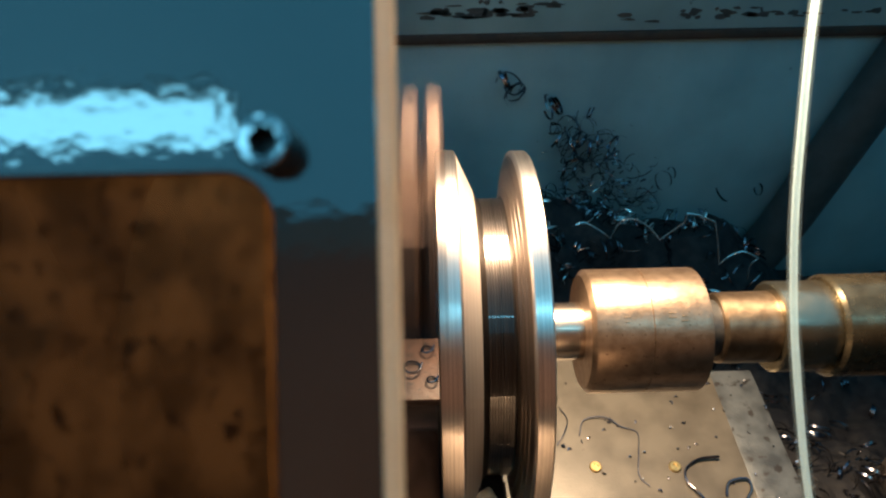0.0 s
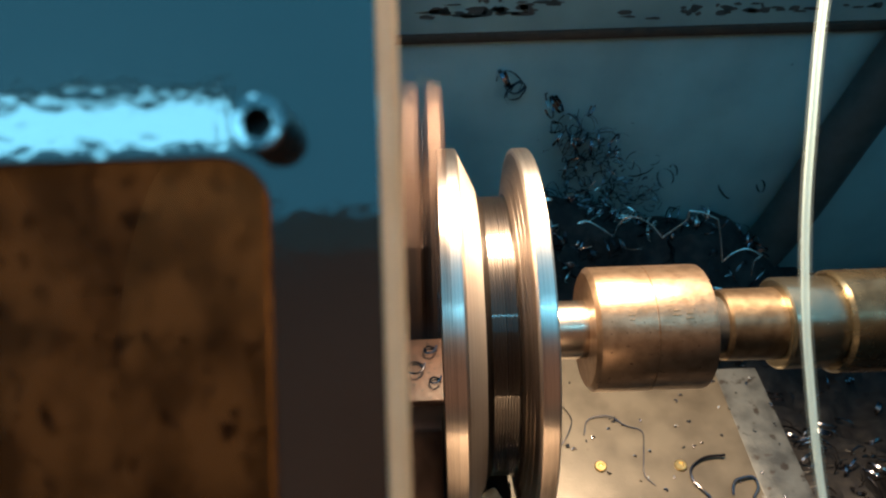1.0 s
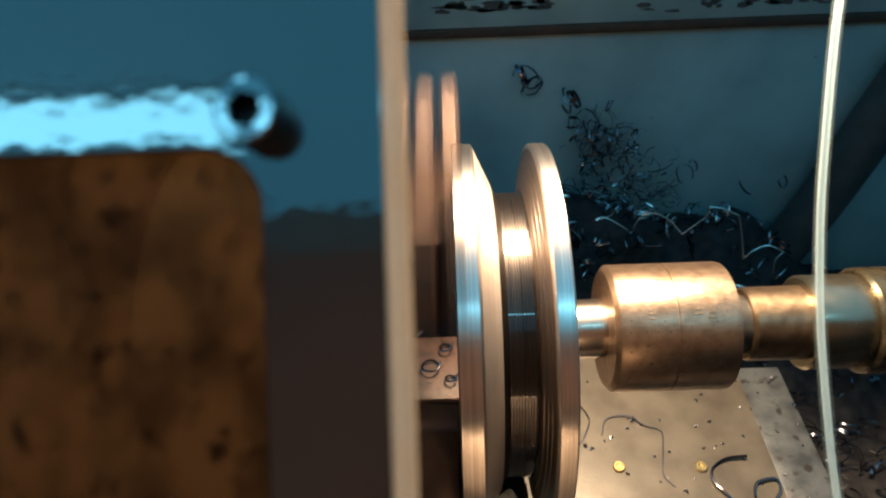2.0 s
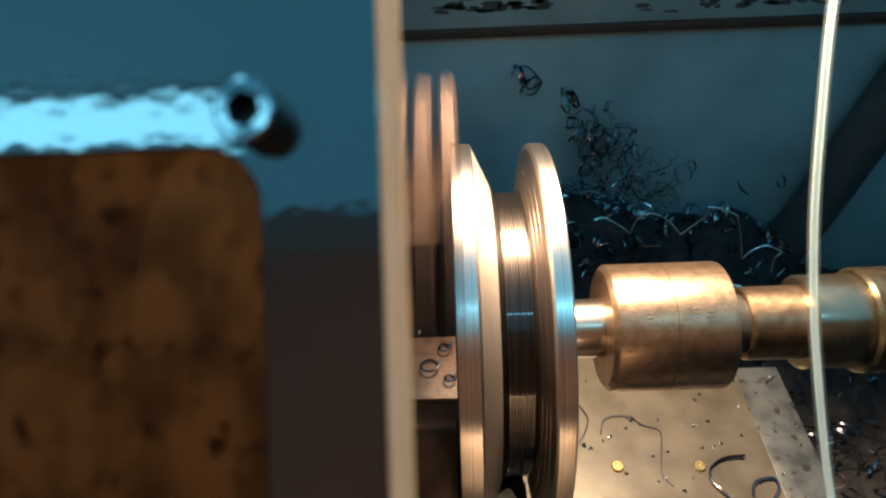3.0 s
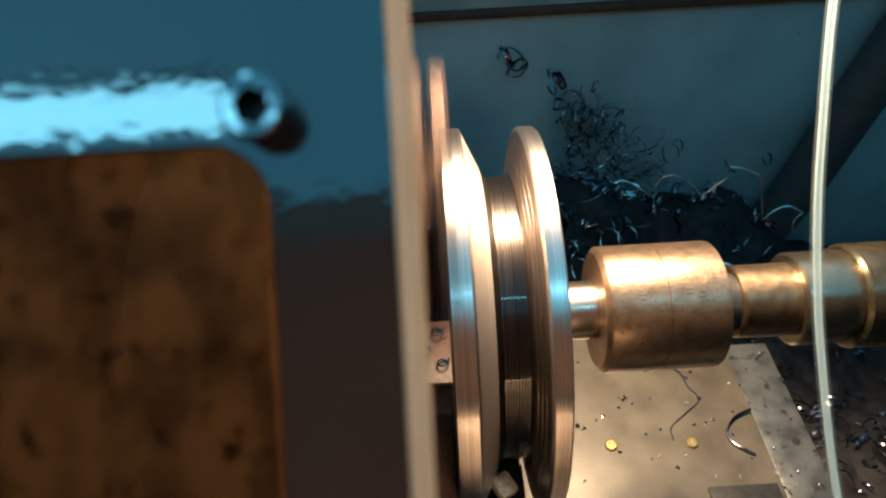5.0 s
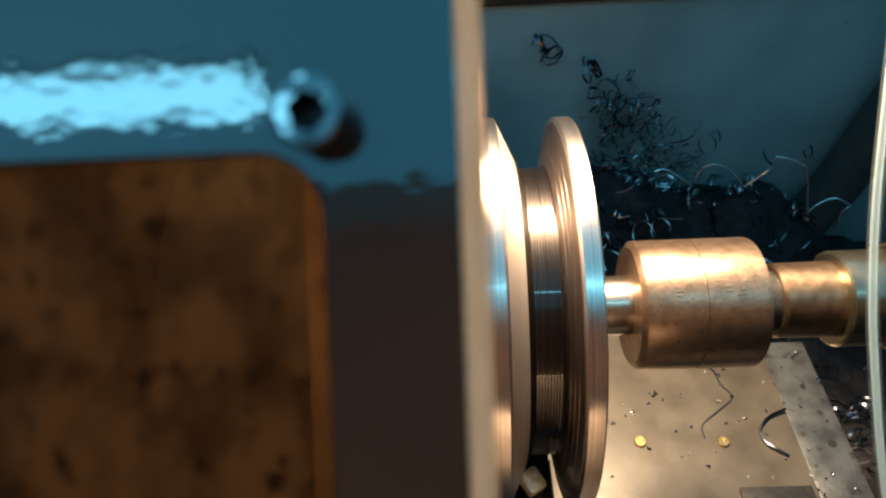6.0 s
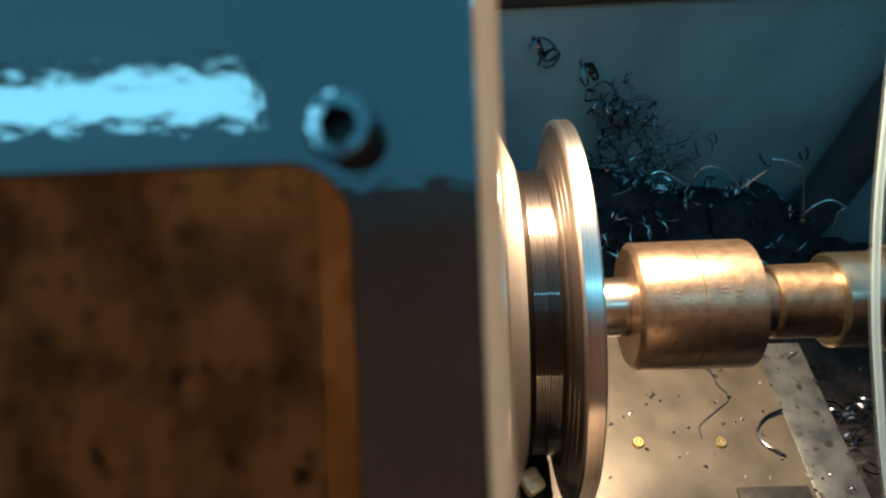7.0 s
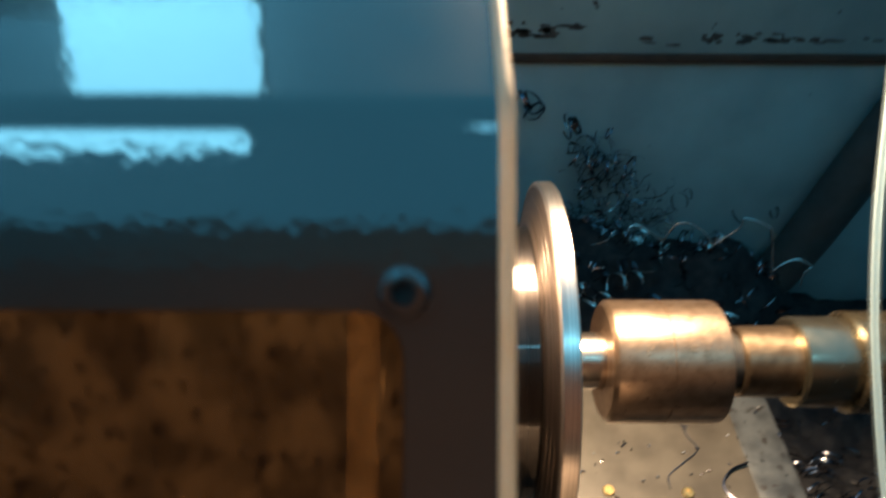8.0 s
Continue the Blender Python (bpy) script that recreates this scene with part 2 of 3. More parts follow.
def tube(points, radius, sides=10, bm=None, flat=1.0):
    """A round (or flattened) rod along points; radius: a number or one for each point."""
    bm = bm or bmesh.new()
    pts = [Vector(p) for p in points]
    radii = radius if isinstance(radius, (list, tuple)) else [radius] * len(pts)
    ring, up = [], Vector((0.13, 0.31, 0.94))
    for i, p in enumerate(pts):
        way = (pts[min(i + 1, len(pts) - 1)] - pts[max(i - 1, 0)]).normalized()
        side = way.cross(up)
        side = side.normalized() if side.length > 1e-4 else Vector((1, 0, 0))
        up = side.cross(way).normalized()
        ring.append([bm.verts.new(p + side * radii[i] * math.cos(a) + up * radii[i] * flat * math.sin(a))
                     for a in (math.tau * k / sides for k in range(sides))])
    for a, b in zip(ring, ring[1:]):
        for k in range(sides):
            bm.faces.new((a[k], a[(k + 1) % sides], b[(k + 1) % sides], b[k]))
    bm.faces.new(ring[0])
    bm.faces.new(ring[-1][::-1])
    return bm


def smooth_line(points, n=8):
    """Catmull-Rom through points."""
    p = [Vector(q) for q in points]
    p = [2 * p[0] - p[1]] + p + [2 * p[-1] - p[-2]]
    out = []
    for i in range(1, len(p) - 2):
        for k in range(n):
            t = k / n
            a, b, c, d = p[i - 1], p[i], p[i + 1], p[i + 2]
            out.append(0.5 * (2 * b + (c - a) * t + (2 * a - 5 * b + 4 * c - d) * t * t + (3 * b - a - 3 * c + d) * t ** 3))
    return out + [p[-2]]


def ribbon(points, width, thick, up=(0, 0, 1)):
    """A thin curled strip of metal along points."""
    bm = bmesh.new()
    pts, up, rows = [Vector(p) for p in points], Vector(up), []
    for i, p in enumerate(pts):
        way = (pts[min(i + 1, len(pts) - 1)] - pts[max(i - 1, 0)]).normalized()
        wide = (up - way * up.dot(way)).normalized() * width / 2
        deep = way.cross(wide).normalized() * thick / 2
        rows.append([bm.verts.new(q) for q in (p - wide - deep, p + wide - deep, p + wide + deep, p - wide + deep)])
    for a, b in zip(rows, rows[1:]):
        for k in range(4):
            bm.faces.new((a[k], a[(k + 1) % 4], b[(k + 1) % 4], b[k]))
    bm.faces.new(rows[0][::-1])
    bm.faces.new(rows[-1])
    return bm


# ---- the room and the machine's shell ----
def setting(name, bm, mat, label):
    ob = new(name, mesh_of(bm, name, mat))
    return tagged(ob, label, "", "", "structure")


def build_room():
    setting("floor", box((6.0, 6.0, 0.1), (0, -0.4, -1.15)), CONCRETE, "grey concrete workshop floor")
    # the roof is left open, so that the blue world light falls in
    roof = box((6.0, 0.12, 0.1), (0, -1.9, 1.60))
    for x0, x1, y in ((-3.05, -0.47, -1.0), (0.06, 3.05, -0.80), (-3.05, -0.58, 1.33)):
        box((x1 - x0, 0.05, 0.08), ((x0 + x1) / 2, y, 1.557), bm=roof)
    setting("ceiling", roof, PLASTER, "workshop roof with open beams that carry the lights")
    # Low south wall, cap and panelling: unseen, added as dark reflections in guard and centre.
    for name, size, at in (("wall_north", (6.0, 0.1, 2.2), (0, 2.10, 0.0)), ("reflection_wall", (6.0, 0.1, 1.95), (0, -0.83, -0.125)), ("reflection_edge_strip", (6.0, 0.1, 0.075), (0, -0.83, 0.8875)),
                           ("dark_reflection_panel", (6.0, 0.02, 1.24), (0, -0.768, -0.48)), ("wall_east", (0.1, 6.2, 2.61), (3.05, -0.4, 0.205)), ("wall_west", (0.1, 6.2, 2.61), (-3.05, -0.4, 0.205))):
        setting(name, box(size, at), BROWN_WALL if name == "reflection_wall" else SHADE_GREY if name == "reflection_edge_strip" else HEAP if name == "dark_reflection_panel" else PLASTER,
                "unseen dark panel that darkens reflections in the metal" if name == "dark_reflection_panel" else "plain workshop wall out of view" if name != "reflection_edge_strip" else "unseen grey strip that softens the low wall's reflected edge")


def build_rear_guard():
    guard = thing("rear_splash_guard", "blue-grey painted sheet steel splash guard, oily and scuffed", "splash guard", pose(0.3, 0.546, 0))
    part("lower_panel", box((1.9, 0.004, 0.47), (0, 0.002, -0.285), 0.0012), WALL_PAINT, guard)
    part("upper_panel", box((1.9, 0.004, 0.40), (0, -0.004, 0.165), 0.0012), WALL_PAINT, guard)
    part("lip", box((1.9, 0.012, 0.013), (0, -0.001, -0.0425), 0.002), RUST, guard, "dark oily lip under the upper panel")
    part("backing", box((1.9, 0.003, 0.06), (0, 0.014, -0.045)), DARK_STEEL, guard)
    rnd = random.Random(5)
    for x0, x1, z0, n in ((-0.31, -0.16, -0.008, 26), (-0.29, -0.13, 0.004, 10), (0.02, 0.20, -0.013, 22), (0.16, 0.30, -0.018, 8), (-0.10, 0.0, -0.018, 3)):
        for _ in range(n):
            bm = bmesh.new()
            cx, cz, w, h = rnd.uniform(x0, x1), z0 + rnd.uniform(-0.006, 0.006), rnd.uniform(0.003, 0.020 if x0 < -0.2 else 0.013), rnd.uniform(0.0015, 0.005)
            k = rnd.randint(6, 9)
            loop = []
            for i in range(k):
                a, q = math.tau * i / k, rnd.uniform(0.55, 1.1)
                loop.append((cx + w * q * math.cos(a), cz + h * q * math.sin(a)))
            front = [bm.verts.new((x, -0.0066, z)) for x, z in loop]
            rear = [bm.verts.new((x, -0.0058, z)) for x, z in loop]
            bm.faces.new(front)
            for i in range(k):
                bm.faces.new((front[i], rear[i], rear[(i + 1) % k], front[(i + 1) % k]))
            part("bare_patch", bm, FLAKE, guard, "dark patch where the paint has worn off")


def build_pan():
    pan = box((1.9, 1.1, 0.01), (0.3, 0.0, -0.515))
    box((1.9, 0.008, 0.12), (0.3, -0.55, -0.46), bm=pan)
    setting("chip_tray", pan, HEAP, "black oily chip tray under the lathe bed")


build_room()
build_rear_guard()
build_pan()


# ---- bed plate under the work ----
PLATE_Z = -0.240


def brass_screw(parent, x, y):
    head = turned([(0, 0), (0, 0.0058), (0.0013, 0.0058), (0.0022, 0.0047), (0.0022, 0.0027), (0.0010, 0.0020), (0.0008, 0)], 20)
    part("brass_screw", head, BRASS, parent, "small round brass screw", pose(x, y, 0.0003, 0, -90, 0))


plate = thing("saddle_plate", "worn bare steel plate with brass screws, oily and strewn with chips", "machine plate", pose(0, 0, PLATE_Z))
part("plate", box((0.260, 0.44, 0.012), (0.160, -0.022, -0.006), 0.0015), PLATE, plate)
part("tongue", box((0.25, 0.083, 0.012), (-0.0955, 0.1565, -0.006), 0.0015), DIM_PLATE, plate, "tongue of the plate, the jaws' blur and shade put into a darker brown")
part("edge_strip", box((0.046, 0.40, 0.014), (0.3135, -0.055, -0.0095), 0.002), STRIP, plate, "dull scratched edge strip, darker than the plate")
part("bed", box((0.24, 0.30, 0.25), (0.165, -0.01, -0.138), 0.004), DARK_STEEL, plate)
part("bed_cheek", box((0.27, 0.07, 0.25), (-0.095, 0.155, -0.138), 0.004), HEAP, plate)
part("dark_insert", box((0.062, 0.10, 0.006), (0.253, -0.064, 0.001), 0.001), BLACK, plate, "dark oily block let into the plate")
# Unseen block, added so that the undersides of wheel and centre reflect dark.
part("dark_front_block", box((0.29, 0.20, 0.034), (0.185, -0.162, 0.012), 0.003), DARK_STEEL, plate, "unseen dark block in front of the plate, added to darken reflections")
brass_screw(plate, 0.1458, 0.033)
brass_screw(plate, 0.2217, 0.031)


# ---- chuck, workpiece, centre ----
def build_chuck():
    chuck = thing("lathe_chuck", "spinning three-jaw lathe chuck with stepped steel jaws", "chuck")
    part("chuck_body", turned([(-0.16, 0), (-0.16, 0.125), (-0.155, 0.13), (-0.060, 0.13), (-0.055, 0.125), (-0.055, 0.03), (-0.07, 0.03), (-0.07, 0)], 96),
         CHUCK_STEEL, chuck)
    for k in range(3):
        bm = bmesh.new()
        # side outline of a jaw: (x, radius), with serrated outer steps
        outline = [(-0.054, 0.060), (-0.003, 0.060), (-0.003, 0.1242), (0.0040, 0.1242), (0.0040, 0.163)]
        for x in (0.0040, -0.0082, -0.0204):
            outline += [(x - 0.0002, 0.1715), (x - 0.0010, 0.1745), (x - 0.0026, 0.1758), (x - 0.0084, 0.1758), (x - 0.0100, 0.1745), (x - 0.0108, 0.1715), (x - 0.0110, 0.163),
                        (x - 0.0113, 0.1605), (x - 0.0119, 0.1605), (x - 0.0121, 0.163)]
        outline += [(-0.036, 0.154), (-0.054, 0.150)]
        sides = []
        for y in (-0.020, 0.020):
            sides.append([bm.verts.new((x, y * (1.0 if r < 0.1 else 0.9), r)) for x, r in outline])
        bm.faces.new(sides[0])
        bm.faces.new(sides[1][::-1])
        for i in range(len(outline)):
            j = (i + 1) % len(outline)
            bm.faces.new((sides[0][i], sides[0][j], sides[1][j], sides[1][i]))
        part("jaw", bm, JAW_STEEL, chuck, "", pose(0, 0, 0, 120 * k))
    return chuck


def build_workpiece():
    work = thing("grooved_wheel", "freshly turned bright steel wheel with a deep rope groove", "workpiece")
    part("left_flange", turned([(-0.0012, 0.03), (-0.0012, 0.1215), (-0.0004, 0.123), (0.0104, 0.123), (0.0116, 0.1218), (0.0118, 0.1212), (0.0118, 0.03)], 160), TURNED, work)
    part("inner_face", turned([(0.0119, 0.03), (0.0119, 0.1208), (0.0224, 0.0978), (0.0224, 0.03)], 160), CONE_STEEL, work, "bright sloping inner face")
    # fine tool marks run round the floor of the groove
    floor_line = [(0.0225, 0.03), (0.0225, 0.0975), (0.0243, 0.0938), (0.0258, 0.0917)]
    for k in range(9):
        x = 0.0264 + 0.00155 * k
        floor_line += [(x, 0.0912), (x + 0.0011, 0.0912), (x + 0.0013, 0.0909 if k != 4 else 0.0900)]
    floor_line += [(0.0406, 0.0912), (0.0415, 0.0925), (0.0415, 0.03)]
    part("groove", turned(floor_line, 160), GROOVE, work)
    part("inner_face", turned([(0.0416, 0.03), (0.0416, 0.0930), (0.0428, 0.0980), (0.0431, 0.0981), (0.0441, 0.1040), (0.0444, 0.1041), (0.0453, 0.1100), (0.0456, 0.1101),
                               (0.0465, 0.1185), (0.0465, 0.03)], 160), SHADED_STEEL, work, "turned inner face with fine steps, its shade put into a darker colour")
    part("right_flange", turned([(0.0466, 0.03), (0.0466, 0.1190), (0.0472, 0.1212), (0.0480, 0.1220), (0.0562, 0.1220), (0.0571, 0.1212), (0.0571, 0.03)], 160), TURNED, work)
    part("hub", turned([(-0.0012, 0), (-0.0012, 0.0299), (0.060, 0.0299), (0.0605, 0.0285), (0.0605, 0.008), (0.056, 0)], 64), TURNED, work)
    return work


def build_center():
    center = thing("live_center", "oil-browned steel live centre pressed against the wheel", "live center")
    part("tip", turned([(0.0560, 0), (0.0605, 0.0105), (0.0690, 0.0190), (0.0705, 0.0194), (0.0960, 0.0194), (0.0960, 0)], 64), TIP_STEEL, center,
         "bright ground tip")
    part("body", turned([(0.0945, 0), (0.0945, 0.0378), (0.0950, 0.0384), (0.0970, 0.0412), (0.0976, 0.0416), (0.1317, 0.0416), (0.1320, 0.0409),
                         (0.1325, 0.0409), (0.1328, 0.0416), (0.1680, 0.0416), (0.1694, 0.0412), (0.1698, 0.0404), (0.1698, 0)], 128), CENTER_STEEL, center)
    for x, a, w, h in ((0.1440, 63, 0.0042, 0.0008), (0.1440, 59, 0.0050, 0.0008), (0.1515, 60, 0.0034, 0.0008), (0.1515, 56, 0.0046, 0.0008), (0.1160, 60, 0.0040, 0.0008), (0.1160, 56, 0.0030, 0.0008)):
        part("stamped_mark", box((w, h, 0.0004), (0, 0, 0), 0.0001), NECK_STEEL, center, "worn stamped marking",
             Matrix.Translation((x, -0.0416 * math.cos(radians(a)), 0.0416 * math.sin(radians(a)))) @ pose(0, 0, 0, 90 - a))
    # The gap between body and neck: its shade is painted on as black.
    part("shaded_gap_ring", turned([(0.1699, 0), (0.1699, 0.0290), (0.1715, 0.0290), (0.1722, 0.0190), (0.1850, 0.0190), (0.1850, 0)], 64), BLACK, center)
    part("neck", turned([(0.1851, 0), (0.1851, 0.0225), (0.1866, 0.0240), (0.2215, 0.0242), (0.2215, 0)], 64), NECK_STEEL, center)
    return center


def build_quill():
    quill = thing("tailstock_quill", "polished steel tailstock quill with a stepped nose", "quill")
    part("nose", turned([(0.2216, 0), (0.2216, 0.0290), (0.2228, 0.0307), (0.2560, 0.0307), (0.2570, 0.0300), (0.2570, 0)], 96), QUILL_STEEL, quill)
    part("barrel", turned([(0.2571, 0), (0.2571, 0.0325), (0.2592, 0.0345), (0.55, 0.0345), (0.55, 0)], 96), BARREL, quill, "darker olive-brown oily barrel")
    return quill


chuck, wheel = build_chuck(), build_workpiece()
build_center()
build_quill()

tail = thing("tailstock", "dark green-grey cast tailstock body on the bed", "tailstock")
part("casting", box((0.30, 0.17, 0.22), (0.70, 0, -0.05), 0.02), DARK_STEEL, tail)
part("base", box((0.34, 0.24, 0.34), (0.70, 0, -0.34), 0.01), DARK_STEEL, tail)


# ---- chuck guard close to the camera ----
FACE = 46.0
FACE_AT = Matrix.Translation((0, -0.2430, 0.3028)) @ pose(0, 0, 0, FACE)


def panel_with_opening(x0, x1, s0, s1, hole, corner, thick):
    """A sheet in the local xy plane with a rounded opening; its front lies at z = 0."""
    cu = bpy.data.curves.new("sheet_outline", "CURVE")
    cu.dimensions, cu.fill_mode, cu.extrude, cu.bevel_depth = "2D", "BOTH", thick / 2 - 0.0003, 0.0003

    def loop(pts):
        sp = cu.splines.new("POLY")
        sp.points.add(len(pts) - 1)
        for p, q in zip(sp.points, pts):
            p.co = (*q, 0, 1)
        sp.use_cyclic_u = True

    loop([(x0, s0), (x1, s0), (x1, s1), (x0, s1)])
    hx0, hx1, hs0, hs1 = hole
    pts = []
    for cx, cy, a0 in ((hx1 - corner, hs1 - corner, 0), (hx0 + corner, hs1 - corner, 90), (hx0 + corner, hs0 + corner, 180), (hx1 - corner, hs0 + corner, 270)):
        pts += [(cx + corner * math.cos(radians(a0 + a)), cy + corner * math.sin(radians(a0 + a))) for a in range(0, 91, 10)]
    loop(pts)
    ob = bpy.data.objects.new("sheet_outline", cu)
    me = bpy.data.meshes.new_from_object(ob)
    bm = bmesh.new()
    bm.from_mesh(me)
    bmesh.ops.translate(bm, verts=bm.verts, vec=(0, 0, -thick / 2))
    bpy.data.objects.remove(ob)
    return bm


def bent_line(s0, crease, radius, top, drop=-8.0):
    """The guard's side line in its own plane: up the face, round the crease, then back."""
    total = radians(FACE + drop)
    pts = [(s0, 0.0), (crease - radius * math.tan(total / 2), 0.0)]
    for k in range(1, 13):
        a = total * k / 12
        pts.append((pts[1][0] + radius * math.sin(a), -radius * (1 - math.cos(a))))
    pts.append((pts[-1][0] + top * math.cos(total), pts[-1][1] - top * math.sin(total)))
    return pts


def build_chuck_guard():
    guard = thing("chuck_guard", "blue-grey painted steel chuck guard with a dirty brown window", "chuck guard", FACE_AT)
    right, left, thick = -0.0066, -0.20, 0.0016
    line = bent_line(-0.11, 0.0297, 0.008, 0.068)
    split = line[1][0]
    part("front_panel", panel_with_opening(left, right, -0.11, split, (-0.14, -0.0169, -0.08, 0.0068), 0.0056, thick), GUARD_PAINT, guard)
    bm = bmesh.new()
    outer = line[1:]
    inner = []
    for i, (s, n) in enumerate(outer):
        a, b = outer[max(i - 1, 0)], outer[min(i + 1, len(outer) - 1)]
        way = Vector((b[0] - a[0], b[1] - a[1])).normalized() if i else Vector((1, 0))
        inner.append((s + way.y * thick, n - way.x * thick))
    rows = [[bm.verts.new((x, s, n)) for s, n in outer + inner[::-1]] for x in (left, right)]
    k = len(rows[0])
    for i in range(k):
        bm.faces.new((rows[0][i], rows[0][(i + 1) % k], rows[1][(i + 1) % k], rows[1][i]))
    for i in range(len(outer) - 1):
        for r in rows:
            bm.faces.new((r[i], r[i + 1], r[k - 2 - i], r[k - 1 - i]))
    part("top_panel", bm, GUARD_PAINT, guard)
    rim = [(right + 0.0009, s, n - thick / 2) for s, n in line]
    part("edge_trim", tube(rim, 0.0012, 12), EDGING, guard, "cream plastic edging along the guard's free edge")
    part("side_plate", box((0.002, 0.17, 0.08), (left, -0.025, -0.045)), GUARD_PAINT, guard)
    part("window_pane", box((0.136, 0.100, 0.0012), (-0.0785, -0.0385, -0.0046)), PANE, guard, "brown oil-stained plastic window")
    part("inner_rib", box((0.0056, 0.12, 0.005), (-0.0274, -0.040, -0.0475), 0.0015), RIB, guard, "inner lip behind the window, its lamplight put into a translucent amber")
    # socket head screw, its rim chamfered; local x runs along its axis
    # Black head side and socket: the zinc screw's shade is in their colour.
    screw = part("socket_screw", turned([(-0.004, 0), (-0.004, 0.0014), (0.0, 0.0014), (0.0, 0.0027), (0.0043, 0.0027), (0.0048, 0.0023), (0.00475, 0.0015), (0.0044, 0.0014)], 48), BLACK, guard,
                 "zinc socket head screw, the shade on its side put into black", pose(-0.0168, 0.0088, 0, -0.4, -92.0, 0))
    hexa = [(0.00160 * math.cos(radians(60 * i + 15)), 0.00160 * math.sin(radians(60 * i + 15))) for i in range(6)]
    bm = bmesh.new()
    top = [bm.verts.new((0.00484, y, z)) for y, z in hexa]
    low = [bm.verts.new((0.0022, y, z)) for y, z in hexa]
    for i in range(6):
        bm.faces.new((top[i], top[(i + 1) % 6], low[(i + 1) % 6], low[i]))
    bm.faces.new(low)
    part("hex_socket", bm, BLACK, screw, "hexagon socket, its recess shade put into black")
    ringm = bmesh.new()
    rim_ring = [ringm.verts.new((0.00462, 0.0026 * math.cos(radians(15 * i)), 0.0026 * math.sin(radians(15 * i)))) for i in range(24)]
    outer_ring = [ringm.verts.new((0.00486, 0.0023 * math.cos(radians(15 * i)), 0.0023 * math.sin(radians(15 * i)))) for i in range(24)]
    inner_ring = [ringm.verts.new((0.00486, y, z)) for y, z in hexa]
    for i in range(24):
        j = (i + 1) % 24
        a, b = inner_ring[round((15 * i - 15) / 60) % 6], inner_ring[round((15 * j - 15) / 60) % 6]
        ringm.faces.new([outer_ring[i], outer_ring[j], b] if a is b else [outer_ring[i], outer_ring[j], b, a])
        ringm.faces.new((rim_ring[i], rim_ring[j], outer_ring[j], outer_ring[i]))
    part("head_face", ringm, ZINC, screw)
    return guard


build_chuck_guard()


# ---- tool, wall shadow, swarf ----
def build_tool():
    tool = thing("turning_tool", "dark steel turning tool with a pale carbide insert in the groove", "turning tool", pose(0, 0, 0.003))
    part("shank", box((0.036, 0.12, 0.020), (0.0315, -0.181, -0.076), 0.0015), BLACK, tool)
    part("tip_holder", box((0.0150, 0.070, 0.020), (0.0325, -0.097, -0.083), 0.0012), BLACK, tool)
    part("support", box((0.027, 0.10, 0.030), (0.0305, -0.105, -0.1155), 0.0012), BLACK, tool)
    part("insert", box((0.013, 0.015, 0.012), (0.0275, -0.087, -0.068), 0.0026, Matrix.Rotation(radians(32), 4, "Z") @ Matrix.Rotation(radians(14), 4, "X")), INSERT, tool,
         "pale gold carbide insert")
    part("tool_post", box((0.064, 0.10, 0.245), (0.034, -0.262, -0.083), 0.004), POST, tool, "bare steel tool post that grips the tool")
    part("clamp", box((0.010, 0.022, 0.008), (0.0335, -0.112, -0.071), 0.002), BLACK, tool)
    return tool


def build_wall_shadow():
    # A soft diagonal shadow on the splash guard, put in as a dark body.
    shade_band = thing("wall_shadow_band", "dark diagonal body that stands in for a soft shadow on the rear splash guard", "hose")
    line = smooth_line([(0.48, 0.505, -0.505), (0.525, 0.509, -0.43), (0.555, 0.509, -0.34), (0.590, 0.509, -0.18), (0.625, 0.509, -0.04), (0.69, 0.509, 0.20)], 6)
    part("shade_body", tube(line, 0.035, 14), SHADE_GREY, shade_band)


def curl(rnd, turns, radius, pitch):
    n = int(12 * turns) + 4
    pts = []
    for i in range(n):
        a = math.tau * turns * i / (n - 1)
        r = radius * (1 + 0.25 * math.sin(a * 0.7 + rnd.random()))
        pts.append((r * math.cos(a), r * math.sin(a), pitch * i / n))
    return pts


def heap_height(x, y):
    h = -0.50 + 0.175 * math.exp(-((x - 0.24) / 0.17) ** 2 - ((y - 0.47) / 0.13) ** 2)
    h += 0.10 * math.exp(-((x - 0.46) / 0.11) ** 2 - ((y - 0.49) / 0.10) ** 2)
    h += 0.07 * math.exp(-((x - 0.42) / 0.10) ** 2 - ((y - 0.40) / 0.12) ** 2)
    h += 0.16 * math.exp(-((x - 0.05) / 0.16) ** 2 - ((y - 0.42) / 0.16) ** 2)
    h += 0.15 * math.exp(-((x - 0.43) / 0.16) ** 2 - ((y - 0.05) / 0.14) ** 2)
    return h + 0.03 * noise.noise(Vector((x * 22, y * 22, 0)))


